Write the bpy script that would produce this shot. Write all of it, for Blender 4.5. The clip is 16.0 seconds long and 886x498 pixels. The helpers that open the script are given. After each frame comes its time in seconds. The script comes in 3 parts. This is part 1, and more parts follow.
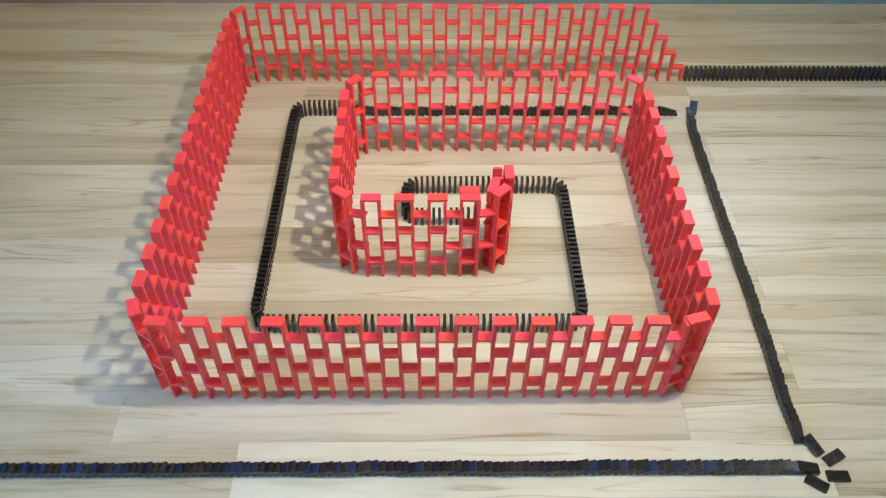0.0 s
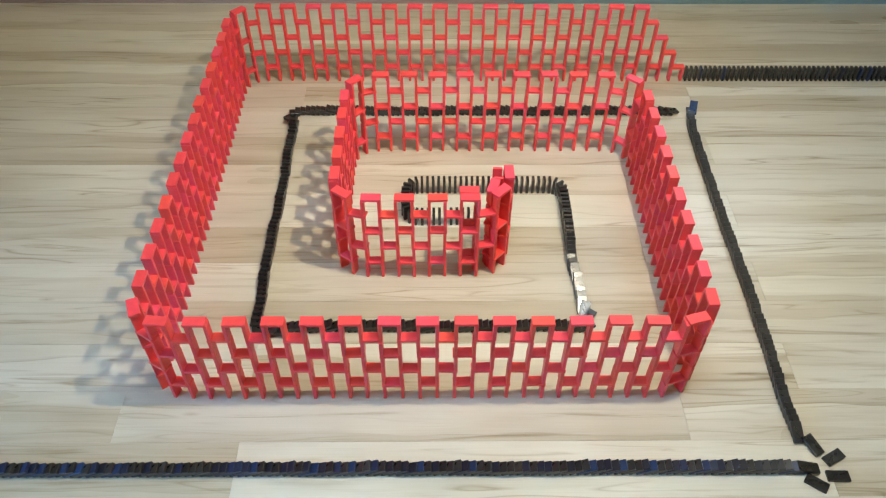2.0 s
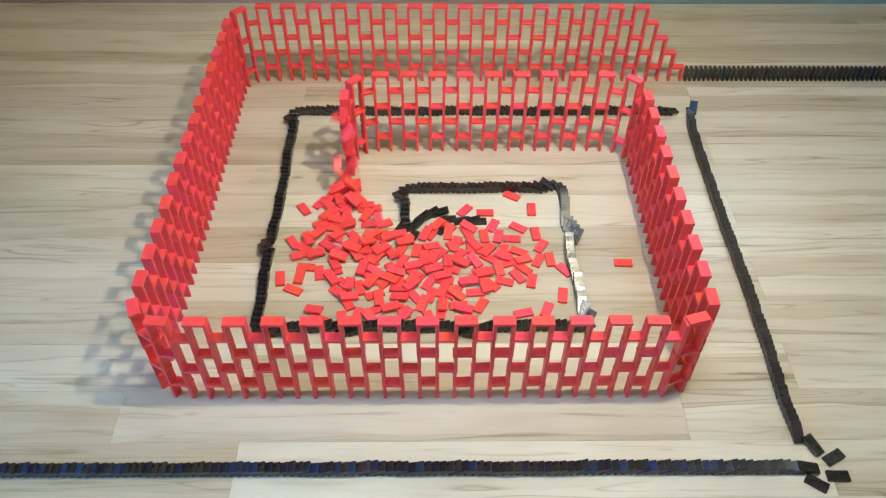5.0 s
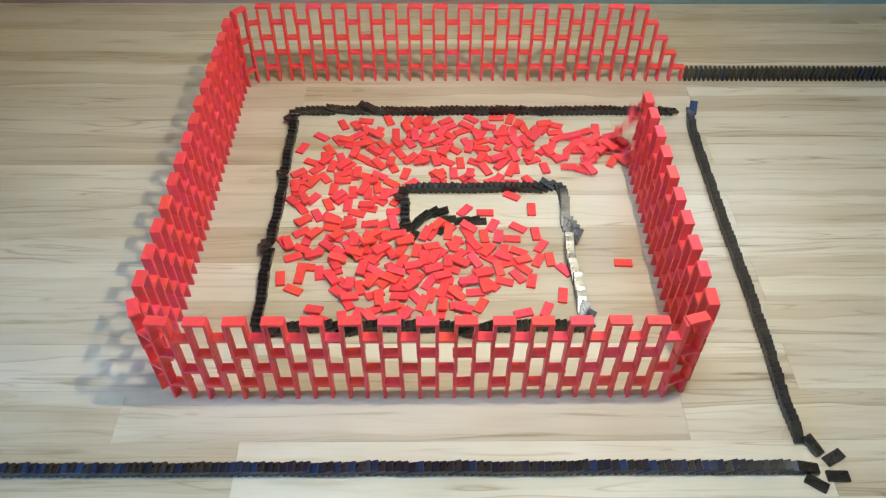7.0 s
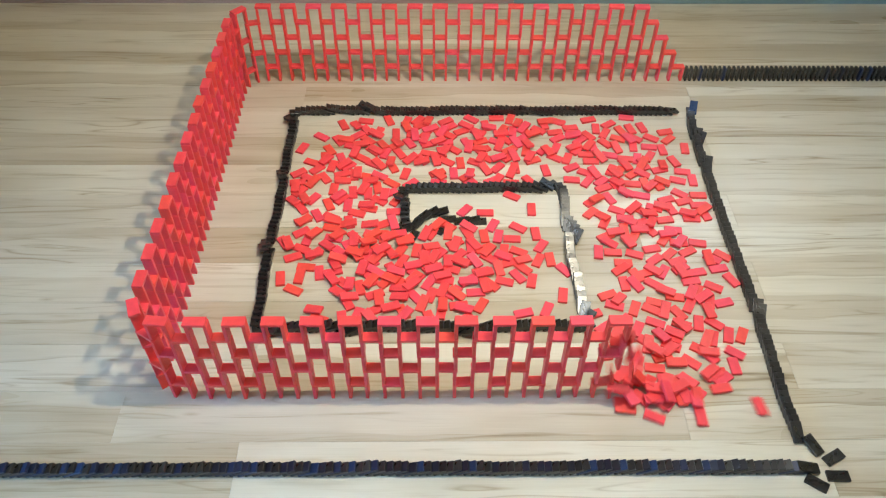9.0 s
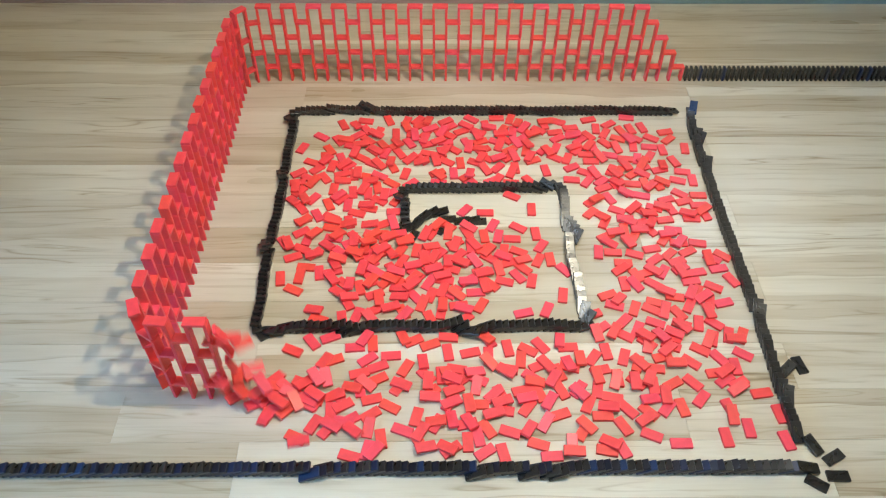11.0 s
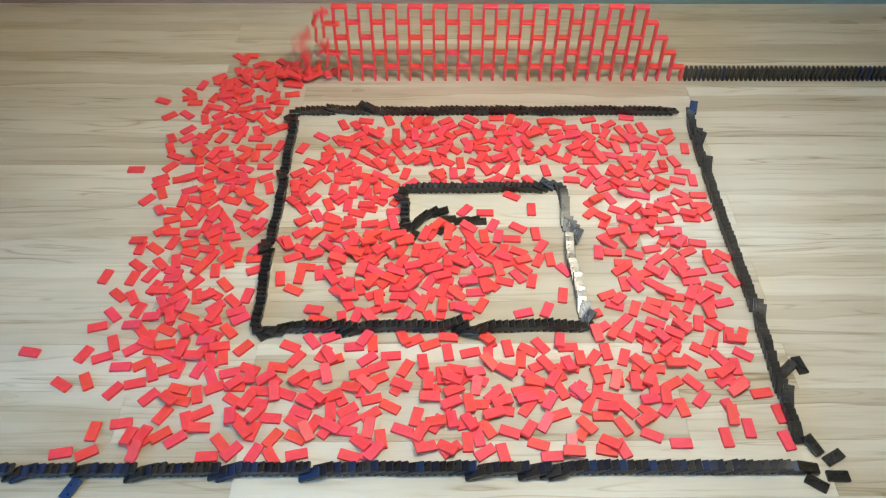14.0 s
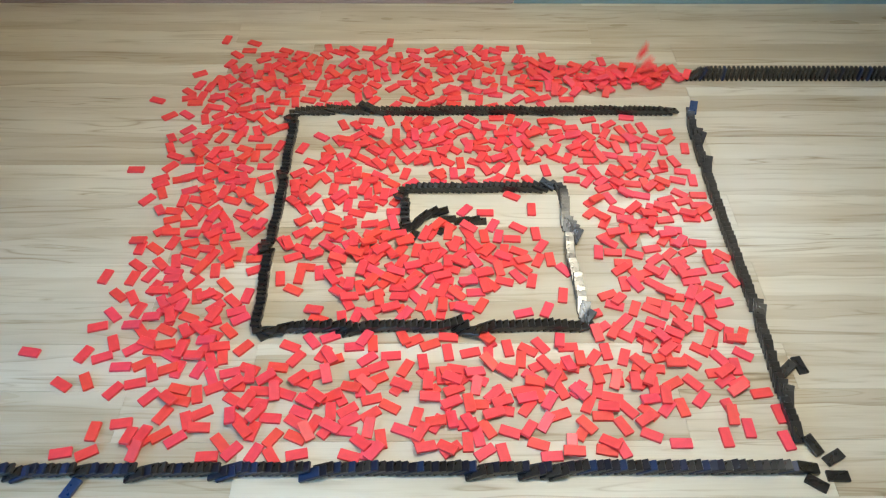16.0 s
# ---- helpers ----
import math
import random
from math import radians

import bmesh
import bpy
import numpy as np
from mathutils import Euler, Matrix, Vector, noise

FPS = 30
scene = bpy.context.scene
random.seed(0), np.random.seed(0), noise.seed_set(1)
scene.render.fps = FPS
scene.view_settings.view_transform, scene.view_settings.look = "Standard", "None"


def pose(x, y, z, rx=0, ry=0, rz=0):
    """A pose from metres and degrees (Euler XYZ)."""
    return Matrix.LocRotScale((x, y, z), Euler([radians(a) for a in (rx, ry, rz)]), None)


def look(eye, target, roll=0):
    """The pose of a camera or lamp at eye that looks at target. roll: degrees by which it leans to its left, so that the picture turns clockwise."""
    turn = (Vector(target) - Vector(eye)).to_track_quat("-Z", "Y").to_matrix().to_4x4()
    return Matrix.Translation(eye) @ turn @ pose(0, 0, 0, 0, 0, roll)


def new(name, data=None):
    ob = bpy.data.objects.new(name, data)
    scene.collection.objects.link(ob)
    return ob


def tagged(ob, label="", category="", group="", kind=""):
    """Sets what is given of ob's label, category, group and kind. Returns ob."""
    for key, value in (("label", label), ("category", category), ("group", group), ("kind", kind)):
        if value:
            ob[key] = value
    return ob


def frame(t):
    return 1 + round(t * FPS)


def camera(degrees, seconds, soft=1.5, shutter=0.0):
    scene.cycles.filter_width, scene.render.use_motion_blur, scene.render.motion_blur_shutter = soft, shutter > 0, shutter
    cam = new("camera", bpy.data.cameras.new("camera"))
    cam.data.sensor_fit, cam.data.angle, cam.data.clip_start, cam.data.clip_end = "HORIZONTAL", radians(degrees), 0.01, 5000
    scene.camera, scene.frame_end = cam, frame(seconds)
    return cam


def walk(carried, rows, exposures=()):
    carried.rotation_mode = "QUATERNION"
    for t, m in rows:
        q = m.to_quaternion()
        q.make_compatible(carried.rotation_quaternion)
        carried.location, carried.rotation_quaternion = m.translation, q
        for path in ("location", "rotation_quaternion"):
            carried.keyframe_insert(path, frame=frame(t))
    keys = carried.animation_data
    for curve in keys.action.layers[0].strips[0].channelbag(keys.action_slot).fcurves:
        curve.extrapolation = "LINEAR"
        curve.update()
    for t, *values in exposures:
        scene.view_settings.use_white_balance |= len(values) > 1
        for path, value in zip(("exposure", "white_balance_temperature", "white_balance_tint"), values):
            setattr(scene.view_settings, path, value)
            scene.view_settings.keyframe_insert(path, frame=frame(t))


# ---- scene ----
# Metres; x runs along the floorboards, y away from the viewer. The camera stands still on a stand.
cam = camera(59.04, 16.0, soft=1.25, shutter=0.9)
EYE, PITCH, YAW = Vector((0.11507, -0.99700, 1.55572)), 0.8176, 0.0154
AIM = EYE + Vector((math.sin(YAW) * math.cos(PITCH), math.cos(YAW) * math.cos(PITCH), -math.sin(PITCH)))
walk(cam, [(0.0, look(EYE, AIM, 0.54)), (16.0, look(EYE, AIM, 0.54))])

# ---- world and light ----
ROOM = (-2.6, 2.7, -2.3, 1.775, 2.45)  # west, east, south, north, ceiling

world = bpy.data.worlds.new("dusk_sky")
scene.world = world
world.use_nodes = True
sky = world.node_tree.nodes.new("ShaderNodeTexSky")
sky.sky_type = "NISHITA"
sky.sun_disc = False
sky.sun_elevation, sky.sun_rotation = radians(6), radians(200)
world.node_tree.nodes["Background"].inputs["Strength"].default_value = 0.08
world.node_tree.links.new(sky.outputs[0], world.node_tree.nodes["Background"].inputs["Color"])


def area_lamp(name, eye, target, power, colour, width, height, shape="RECTANGLE"):
    data = bpy.data.lights.new(name, "AREA")
    data.energy, data.color, data.shape = power, colour, shape
    data.size, data.size_y = width, height
    ob = new(name, data)
    ob.matrix_basis = look(eye, target)
    return ob


# a warm ceiling lamp; cool evening daylight through two windows; an added overhead fill
lamp = area_lamp("ceiling_lamp_light", (0.79, 0.11, 2.15), (-0.06, 0.70, 0), 11.9, (1.0, 0.91, 0.69), 0.06, 0.06, "DISK")
lamp.data.spread = radians(106)
area_lamp("ceiling_lamp_uplight", (0.79, 0.11, 2.19), (0.79, 0.1101, 3.0), 9.5, (1.0, 0.93, 0.76), 0.16, 0.16, "DISK")
area_lamp("north_window_light", (1.35, 1.90, 1.45), (0.75, 0.2, 0.2), 8.5, (0.54, 0.75, 1.0), 0.9, 1.0)
west = area_lamp("west_window_light", (-2.74, -1.5, 1.45), (-0.45, -0.35, 0.0), 18.5, (0.22, 0.52, 1.0), 1.2, 1.1)
west.data.spread = radians(80)
# unseen cool fill, added overhead to lighten shadows and near faces
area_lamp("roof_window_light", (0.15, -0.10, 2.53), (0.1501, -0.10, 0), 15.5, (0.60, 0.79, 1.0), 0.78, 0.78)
scene.view_settings.exposure = 0.0


# ---- materials ----
def material(name, base, rough, coat=0.0):
    m = bpy.data.materials.new(name)
    m.use_nodes = True
    shader = m.node_tree.nodes["Principled BSDF"]
    shader.inputs["Base Color"].default_value = (*base, 1)
    shader.inputs["Roughness"].default_value = rough
    shader.inputs["Coat Weight"].default_value = coat
    return m, m.node_tree, shader


def node(tree, kind, links=(), **values):
    """A node with the named inputs set and (socket, input) links made."""
    n = tree.nodes.new(kind)
    for key, value in values.items():
        n.inputs[key].default_value = value
    for socket, key in links:
        tree.links.new(socket, n.inputs[key])
    return n


def ramp(tree, socket, stops):
    n = tree.nodes.new("ShaderNodeValToRGB")
    n.color_ramp.elements[0].position, n.color_ramp.elements[0].color = stops[0][0], (*stops[0][1], 1)
    n.color_ramp.elements[1].position, n.color_ramp.elements[1].color = stops[-1][0], (*stops[-1][1], 1)
    for place, colour in stops[1:-1]:
        n.color_ramp.elements.new(place).color = (*colour, 1)
    tree.links.new(socket, n.inputs[0])
    return n


def mix(tree, a, b, factor, blend="MIX"):
    n = tree.nodes.new("ShaderNodeMix")
    n.data_type, n.blend_type = "RGBA", blend
    for value, key in ((factor, 0), (a, 6), (b, 7)):
        if isinstance(value, (int, float)):
            n.inputs[key].default_value = value
        elif isinstance(value, tuple):
            n.inputs[key].default_value = (*value, 1)
        else:
            tree.links.new(value, n.inputs[key])
    return n.outputs[2]


def plastic(name, stops, rough, bump, shine=0.5):
    """Moulded plastic: each piece has its own tone, fine scuffs break the gloss."""
    m, tree, shader = material(name, stops[0][1], rough)
    shader.inputs["Specular IOR Level"].default_value = shine
    info = tree.nodes.new("ShaderNodeObjectInfo")
    place = tree.nodes.new("ShaderNodeTexCoord")
    tone = ramp(tree, info.outputs["Random"], stops)
    fine = node(tree, "ShaderNodeTexNoise", [(place.outputs["Object"], "Vector")], Scale=420.0, Detail=3.0)
    broad = node(tree, "ShaderNodeTexNoise", [(place.outputs["Object"], "Vector")], Scale=55.0, Detail=2.0)
    worn = ramp(tree, broad.outputs["Fac"], [(0.35, (0.9, 0.9, 0.9)), (0.7, (1.0, 1.0, 1.0))])
    tree.links.new(mix(tree, tone.outputs[0], worn.outputs[0], 1.0, "MULTIPLY"), shader.inputs["Base Color"])
    gloss = node(tree, "ShaderNodeMapRange", [(broad.outputs["Fac"], "Value")], **{"To Min": rough - 0.08, "To Max": rough + 0.12})
    tree.links.new(gloss.outputs[0], shader.inputs["Roughness"])
    relief = node(tree, "ShaderNodeBump", [(fine.outputs["Fac"], "Height")], Strength=bump, Distance=0.0004)
    tree.links.new(relief.outputs[0], shader.inputs["Normal"])
    return m


RED = plastic("red_plastic", [(0.0, (0.92, 0.082, 0.055)), (0.3, (0.92, 0.069, 0.066)), (0.75, (0.92, 0.066, 0.080)), (1.0, (0.92, 0.071, 0.112))], 0.40, 0.12)
BLACK = plastic("black_plastic", [(0.0, (0.010, 0.009, 0.009)), (0.6, (0.015, 0.014, 0.013)), (1.0, (0.028, 0.027, 0.024))], 0.27, 0.22, 0.78)
# black pieces whose blue glare is put into the base colour
BLUE_SHEEN = plastic("blue_sheen_plastic", [(0.0, (0.010, 0.010, 0.016)), (0.5, (0.012, 0.015, 0.032)), (1.0, (0.012, 0.030, 0.090))], 0.32, 0.15, 0.55)

# strong blue reflection on two dark pieces, painted as their base colour
BLUE_GLARE = plastic("blue_glare_plastic", [(0.0, (0.010, 0.040, 0.125)), (1.0, (0.010, 0.040, 0.125))], 0.28, 0.15, 0.8)


def wood():
    """Pale laminate with long grey-brown streaks, each board cut from another stretch of the grain."""
    m, tree, shader = material("pale_laminate", (0.6, 0.5, 0.38), 0.38)
    info = tree.nodes.new("ShaderNodeObjectInfo")
    place = tree.nodes.new("ShaderNodeNewGeometry")
    shift = node(tree, "ShaderNodeCombineXYZ", [(info.outputs["Random"], "X"), (info.outputs["Random"], "Y")])
    far = node(tree, "ShaderNodeVectorMath", [(shift.outputs[0], 0)])
    far.operation = "SCALE"
    far.inputs["Scale"].default_value = 37.0
    at = node(tree, "ShaderNodeVectorMath", [(place.outputs["Position"], 0), (far.outputs[0], 1)])

    def streaks(sx, sy, scale, detail, warp):
        stretch = node(tree, "ShaderNodeMapping", [(at.outputs[0], "Vector")], Scale=(sx, sy, 1.0))
        return node(tree, "ShaderNodeTexNoise", [(stretch.outputs[0], "Vector")], Scale=scale, Detail=detail, Distortion=warp, Roughness=0.6)

    def math_node(kind, a, b=0.0, c=0.0):
        n = tree.nodes.new("ShaderNodeMath")
        n.operation = kind
        for key, value in enumerate((a, b, c)):
            if isinstance(value, (int, float)):
                n.inputs[key].default_value = value
            else:
                tree.links.new(value, n.inputs[key])
        return n.outputs[0]

    # printed strips, two to a board, of unlike tone; their edges follow the grain
    axes = node(tree, "ShaderNodeSeparateXYZ", [(place.outputs["Position"], 0)])
    wander = streaks(0.9, 4.0, 1.4, 3.0, 0.0)
    across = math_node("MULTIPLY_ADD", axes.outputs["Y"], 2 / 0.1335, -2 * 0.011 / 0.1335)
    across = math_node("MULTIPLY_ADD", wander.outputs["Fac"], 1.5, across)
    strip = math_node("FLOOR", across)
    within = math_node("FRACT", across)
    pick = node(tree, "ShaderNodeCombineXYZ", [(strip, "X"), (info.outputs["Random"], "Y")])
    tone_of = tree.nodes.new("ShaderNodeTexWhiteNoise")
    tone_of.noise_dimensions = "3D"
    tree.links.new(pick.outputs[0], tone_of.inputs["Vector"])
    flow = streaks(0.40, 5.0, 2.2, 3.5, 0.6)
    level = math_node("MULTIPLY_ADD", flow.outputs["Fac"], 1.1, math_node("MULTIPLY_ADD", tone_of.outputs["Value"], 0.62, -0.36))
    body = ramp(tree, level, [(0.06, (0.505, 0.442, 0.336)), (0.30, (0.580, 0.524, 0.415)), (0.46, (0.646, 0.600, 0.496)), (0.62, (0.682, 0.644, 0.546)), (0.86, (0.700, 0.668, 0.580))])
    calm = body.outputs[0]
    edge = ramp(tree, within, [(0.0, (0.74, 0.70, 0.64)), (0.035, (0.88, 0.86, 0.82)), (0.14, (1, 1, 1)), (0.97, (1, 1, 1)), (1.0, (0.90, 0.88, 0.84))])
    broken = ramp(tree, streaks(0.5, 3.0, 1.7, 2.0, 0.0).outputs["Fac"], [(0.44, (0, 0, 0)), (0.58, (1, 1, 1))])
    calm = mix(tree, calm, mix(tree, calm, edge.outputs[0], 1.0, "MULTIPLY"), broken.outputs[0])
    # thin dark grain lines, drawn where a long-stretched field crosses even heights
    field = streaks(0.5, 8.0, 1.7, 2.0, 0.5)
    line = math_node("PINGPONG", math_node("MULTIPLY", field.outputs["Fac"], 9.0), 0.5)
    lines = ramp(tree, line, [(0.0, (0.66, 0.60, 0.52)), (0.05, (0.84, 0.80, 0.74)), (0.16, (1, 1, 1))])
    where = ramp(tree, streaks(0.6, 5.0, 2.0, 2.0, 0.3).outputs["Fac"], [(0.50, (0, 0, 0)), (0.64, (1, 1, 1))])
    calm = mix(tree, calm, mix(tree, calm, lines.outputs[0], 1.0, "MULTIPLY"), where.outputs[0])
    veins = streaks(0.55, 11.0, 3.0, 5.0, 0.9)
    fine = streaks(2.0, 150.0, 3.0, 3.0, 0.2)
    patch = streaks(0.7, 2.2, 2.6, 2.0, 0.3)
    dark = ramp(tree, veins.outputs["Fac"], [(0.27, (0.50, 0.43, 0.35)), (0.33, (0.76, 0.71, 0.63)), (0.40, (0.96, 0.95, 0.93)), (0.46, (1, 1, 1)), (0.62, (1, 1, 1)), (0.70, (0.86, 0.82, 0.76))])
    grain = ramp(tree, fine.outputs["Fac"], [(0.3, (0.93, 0.92, 0.90)), (0.7, (1.0, 1.0, 1.0))])
    blot = ramp(tree, patch.outputs["Fac"], [(0.3, (0.87, 0.84, 0.79)), (0.48, (0.97, 0.96, 0.94)), (0.7, (1.03, 1.03, 1.03))])
    spots = node(tree, "ShaderNodeMapping", [(at.outputs[0], "Vector")], Scale=(1.6, 6.0, 1.0))
    cells = node(tree, "ShaderNodeTexVoronoi", [(spots.outputs[0], "Vector")], Scale=1.3, Randomness=1.0)
    knot = ramp(tree, cells.outputs["Distance"], [(0.012, (0.50, 0.42, 0.33)), (0.035, (0.86, 0.82, 0.76)), (0.06, (1, 1, 1))])
    tone = ramp(tree, info.outputs["Random"], [(0.0, (0.91, 0.865, 0.795)), (1.0, (1.05, 1.025, 0.97))])
    colour = calm
    for layer in (dark, grain, blot, knot, tone):
        colour = mix(tree, colour, layer.outputs[0], 1.0, "MULTIPLY")
    tree.links.new(colour, shader.inputs["Base Color"])
    gloss = node(tree, "ShaderNodeMapRange", [(patch.outputs["Fac"], "Value")], **{"To Min": 0.22, "To Max": 0.40})
    tree.links.new(gloss.outputs[0], shader.inputs["Roughness"])
    relief = node(tree, "ShaderNodeBump", [(fine.outputs["Fac"], "Height")], Strength=0.12, Distance=0.0006)
    tree.links.new(relief.outputs[0], shader.inputs["Normal"])
    return m


def plaster(name, base):
    m, tree, shader = material(name, base, 0.85)
    place = tree.nodes.new("ShaderNodeNewGeometry")
    fine = node(tree, "ShaderNodeTexNoise", [(place.outputs["Position"], "Vector")], Scale=90.0, Detail=4.0)
    broad = node(tree, "ShaderNodeTexNoise", [(place.outputs["Position"], "Vector")], Scale=1.5, Detail=3.0)
    tone = ramp(tree, broad.outputs["Fac"], [(0.3, tuple(0.94 * c for c in base)), (0.7, base)])
    tree.links.new(tone.outputs[0], shader.inputs["Base Color"])
    relief = node(tree, "ShaderNodeBump", [(fine.outputs["Fac"], "Height")], Strength=0.2, Distance=0.002)
    tree.links.new(relief.outputs[0], shader.inputs["Normal"])
    return m


WOOD = wood()
WALL = plaster("wall_paint", (0.60, 0.46, 0.21))
CEILING = plaster("ceiling_paint", (0.82, 0.81, 0.78))
LILAC = plaster("lilac_paint", (0.40, 0.31, 0.29))
TEAL = plaster("teal_paint", (0.24, 0.36, 0.38))
SUBFLOOR = plaster("dark_underlay", (0.10, 0.08, 0.06))
FRAME = material("white_window_frame", (0.8, 0.8, 0.8), 0.4)[0]
GLASS, glass_tree, glass_shader = material("window_glass", (1, 1, 1), 0.02)
glass_shader.inputs["Transmission Weight"].default_value = 1.0


# ---- mesh helpers ----
def add_box(bm, lo, hi):
    v = [bm.verts.new((x, y, z)) for x in (lo[0], hi[0]) for y in (lo[1], hi[1]) for z in (lo[2], hi[2])]
    for f in ((0, 1, 3, 2), (4, 6, 7, 5), (0, 4, 5, 1), (2, 3, 7, 6), (0, 2, 6, 4), (1, 5, 7, 3)):
        bm.faces.new([v[i] for i in f])


def mesh_of(name, bm, mat, bevel=0.0, segments=1):
    if bevel:
        bmesh.ops.bevel(bm, geom=bm.edges[:], offset=bevel, segments=segments, affect="EDGES", profile=0.5)
    bmesh.ops.recalc_face_normals(bm, faces=bm.faces[:])
    me = bpy.data.meshes.new(name)
    bm.to_mesh(me)
    bm.free()
    me.materials.append(mat)
    return me


def boxes(name, mat, spans, bevel=0.0):
    bm = bmesh.new()
    for lo, hi in spans:
        add_box(bm, lo, hi)
    return new(name, mesh_of(name, bm, mat, bevel))


def part(name, me, parent, label=""):
    ob = new(name, me)
    ob.parent = parent
    return tagged(ob, label)


# ---- room ----
W, E, S, N, H = ROOM
T = 0.12


def room():
    # this ceiling opening and its window are added to hold the overhead fill
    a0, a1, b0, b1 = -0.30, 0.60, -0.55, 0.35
    tagged(boxes("ceiling", CEILING, [((W - T, S - T, H), (a0, N + T, H + 0.1)), ((a1, S - T, H), (E + T, N + T, H + 0.1)), ((a0, S - T, H), (a1, b0, H + 0.1)), ((a0, b1, H), (a1, N + T, H + 0.1))]), "white painted plaster ceiling with an opening added for overhead fill light", "ceiling", kind="structure")
    window("added_roof_window", Matrix.Translation(((a0 + a1) / 2, (b0 + b1) / 2, H + 0.05)) @ pose(0, 0, 0, 90, 0, 0), a1 - a0, b1 - b0)
    tagged(boxes("wall_east", WALL, [((E, S - T, -0.05), (E + T, N + T, H))]), "warm beige painted plaster wall of the room", "wall", kind="structure")
    x0, x1, z0, z1 = 0.8, 1.9, 0.9, 2.0
    tagged(boxes("wall_north", WALL, [((W, N, -0.05), (x0, N + T, H)), ((x1, N, -0.05), (E, N + T, H)), ((x0, N, -0.05), (x1, N + T, z0)), ((x0, N, z1), (x1, N + T, H))]),
           "warm beige painted plaster wall with a window opening", "wall", kind="structure")
    window("window_1", Matrix.Translation(((x0 + x1) / 2, N + T / 2, (z0 + z1) / 2)), x1 - x0, z1 - z0)
    tagged(boxes("wall_south", WALL, [((W, S - T, -0.05), (E, S, H))]), "warm beige painted plaster wall of the room", "wall", kind="structure")
    u0, u1 = -2.15, -0.85
    tagged(boxes("wall_west", WALL, [((W - T, S - T, -0.05), (W, u0, H)), ((W - T, u1, -0.05), (W, N + T, H)), ((W - T, u0, -0.05), (W, u1, z0)), ((W - T, u0, z1), (W, u1, H))]),
           "warm beige painted plaster wall with a window opening", "wall", kind="structure")
    window("window_2", Matrix.Translation((W - T / 2, (u0 + u1) / 2, (z0 + z1) / 2)) @ pose(0, 0, 0, 0, 0, 90), u1 - u0, z1 - z0)
    tagged(boxes("baseboard_1", LILAC, [((W, N - 0.016, 0.0), (0.42, N - 0.002, 0.07))], 0.003), "dull lilac painted skirting board along the wall", "baseboard", kind="structure")
    tagged(boxes("baseboard_2", TEAL, [((0.423, N - 0.016, 0.0), (E, N - 0.002, 0.07))], 0.003), "dull teal painted skirting board along the wall", "baseboard", kind="structure")


def window(name, m, width, height):
    root = tagged(new(name), "white framed unseen window letting in cool light", "window", kind="structure")
    root.matrix_basis = m
    a, b, f = width / 2, height / 2, 0.05
    bm = bmesh.new()
    for lo, hi in (((-a, -0.04, -b), (-a + f, 0.04, b)), ((a - f, -0.04, -b), (a, 0.04, b)), ((-a + f, -0.04, -b), (a - f, 0.04, -b + f)), ((-a + f, -0.04, b - f), (a - f, 0.04, b))):
        add_box(bm, lo, hi)
    part("window_frame", mesh_of("window_frame", bm, FRAME), root)
    bm = bmesh.new()
    add_box(bm, (-a + f, -0.004, -b + f), (a - f, 0.004, b - f))
    pane = part("pane", mesh_of("pane", bm, GLASS), root, "clear glass pane")
    pane.visible_shadow = False


room()

# ---- dominoes: 48 x 24 x 7.5 mm ----
LONG, WIDE, THICK = 0.048, 0.024, 0.0075
STOREY = LONG + THICK


def domino_mesh(name, mat):
    bm = bmesh.new()
    add_box(bm, (-LONG / 2, -WIDE / 2, -THICK / 2), (LONG / 2, WIDE / 2, THICK / 2))
    return mesh_of(name, bm, mat, 0.0007)


RED_DOMINO, BLACK_DOMINO, SHEEN_DOMINO = domino_mesh("red_domino", RED), domino_mesh("black_domino", BLACK), domino_mesh("sheen_domino", BLUE_SHEEN)
GLARE_DOMINO = domino_mesh("glare_domino", BLUE_GLARE)
rng = random.Random(11)
moves = []  # (piece, rows in its thing's space)


def standing(x, y, z, heading):
    """Upright piece whose flat side faces along heading; it falls towards heading onto its front."""
    d = Vector((math.cos(heading), math.sin(heading), 0))
    up = Vector((0, 0, 1))
    back = -d
    side = back.cross(up)
    m = Matrix((up, side, back)).transposed().to_4x4()
    m.translation = (x, y, z)
    return m


def flat(x, y, z, heading, pitch=0.0):
    """Piece lying with its long side along heading; pitch lifts its front end."""
    return Matrix.Translation((x, y, z)) @ Matrix.Rotation(heading, 4, "Z") @ Matrix.Rotation(-pitch, 4, "Y")


def local(base, m):
    return Matrix.Translation(-base) @ m


def thing(name, base, label, category, group):
    root = tagged(new(name), label, category, group)
    root.location = base
    return root


def add_piece(root, me, m, name="domino"):
    ob = part(name, me, root, "black plastic domino with a painted blue sheen" if me == SHEEN_DOMINO else "")
    ob.matrix_basis = local(Vector(root.location), m)
    return ob


def table(pairs, value):
    """Straight-line reading of a table of (key, value) with rising keys."""
    return float(np.interp(value, [p[0] for p in pairs], [p[1] for p in pairs]))


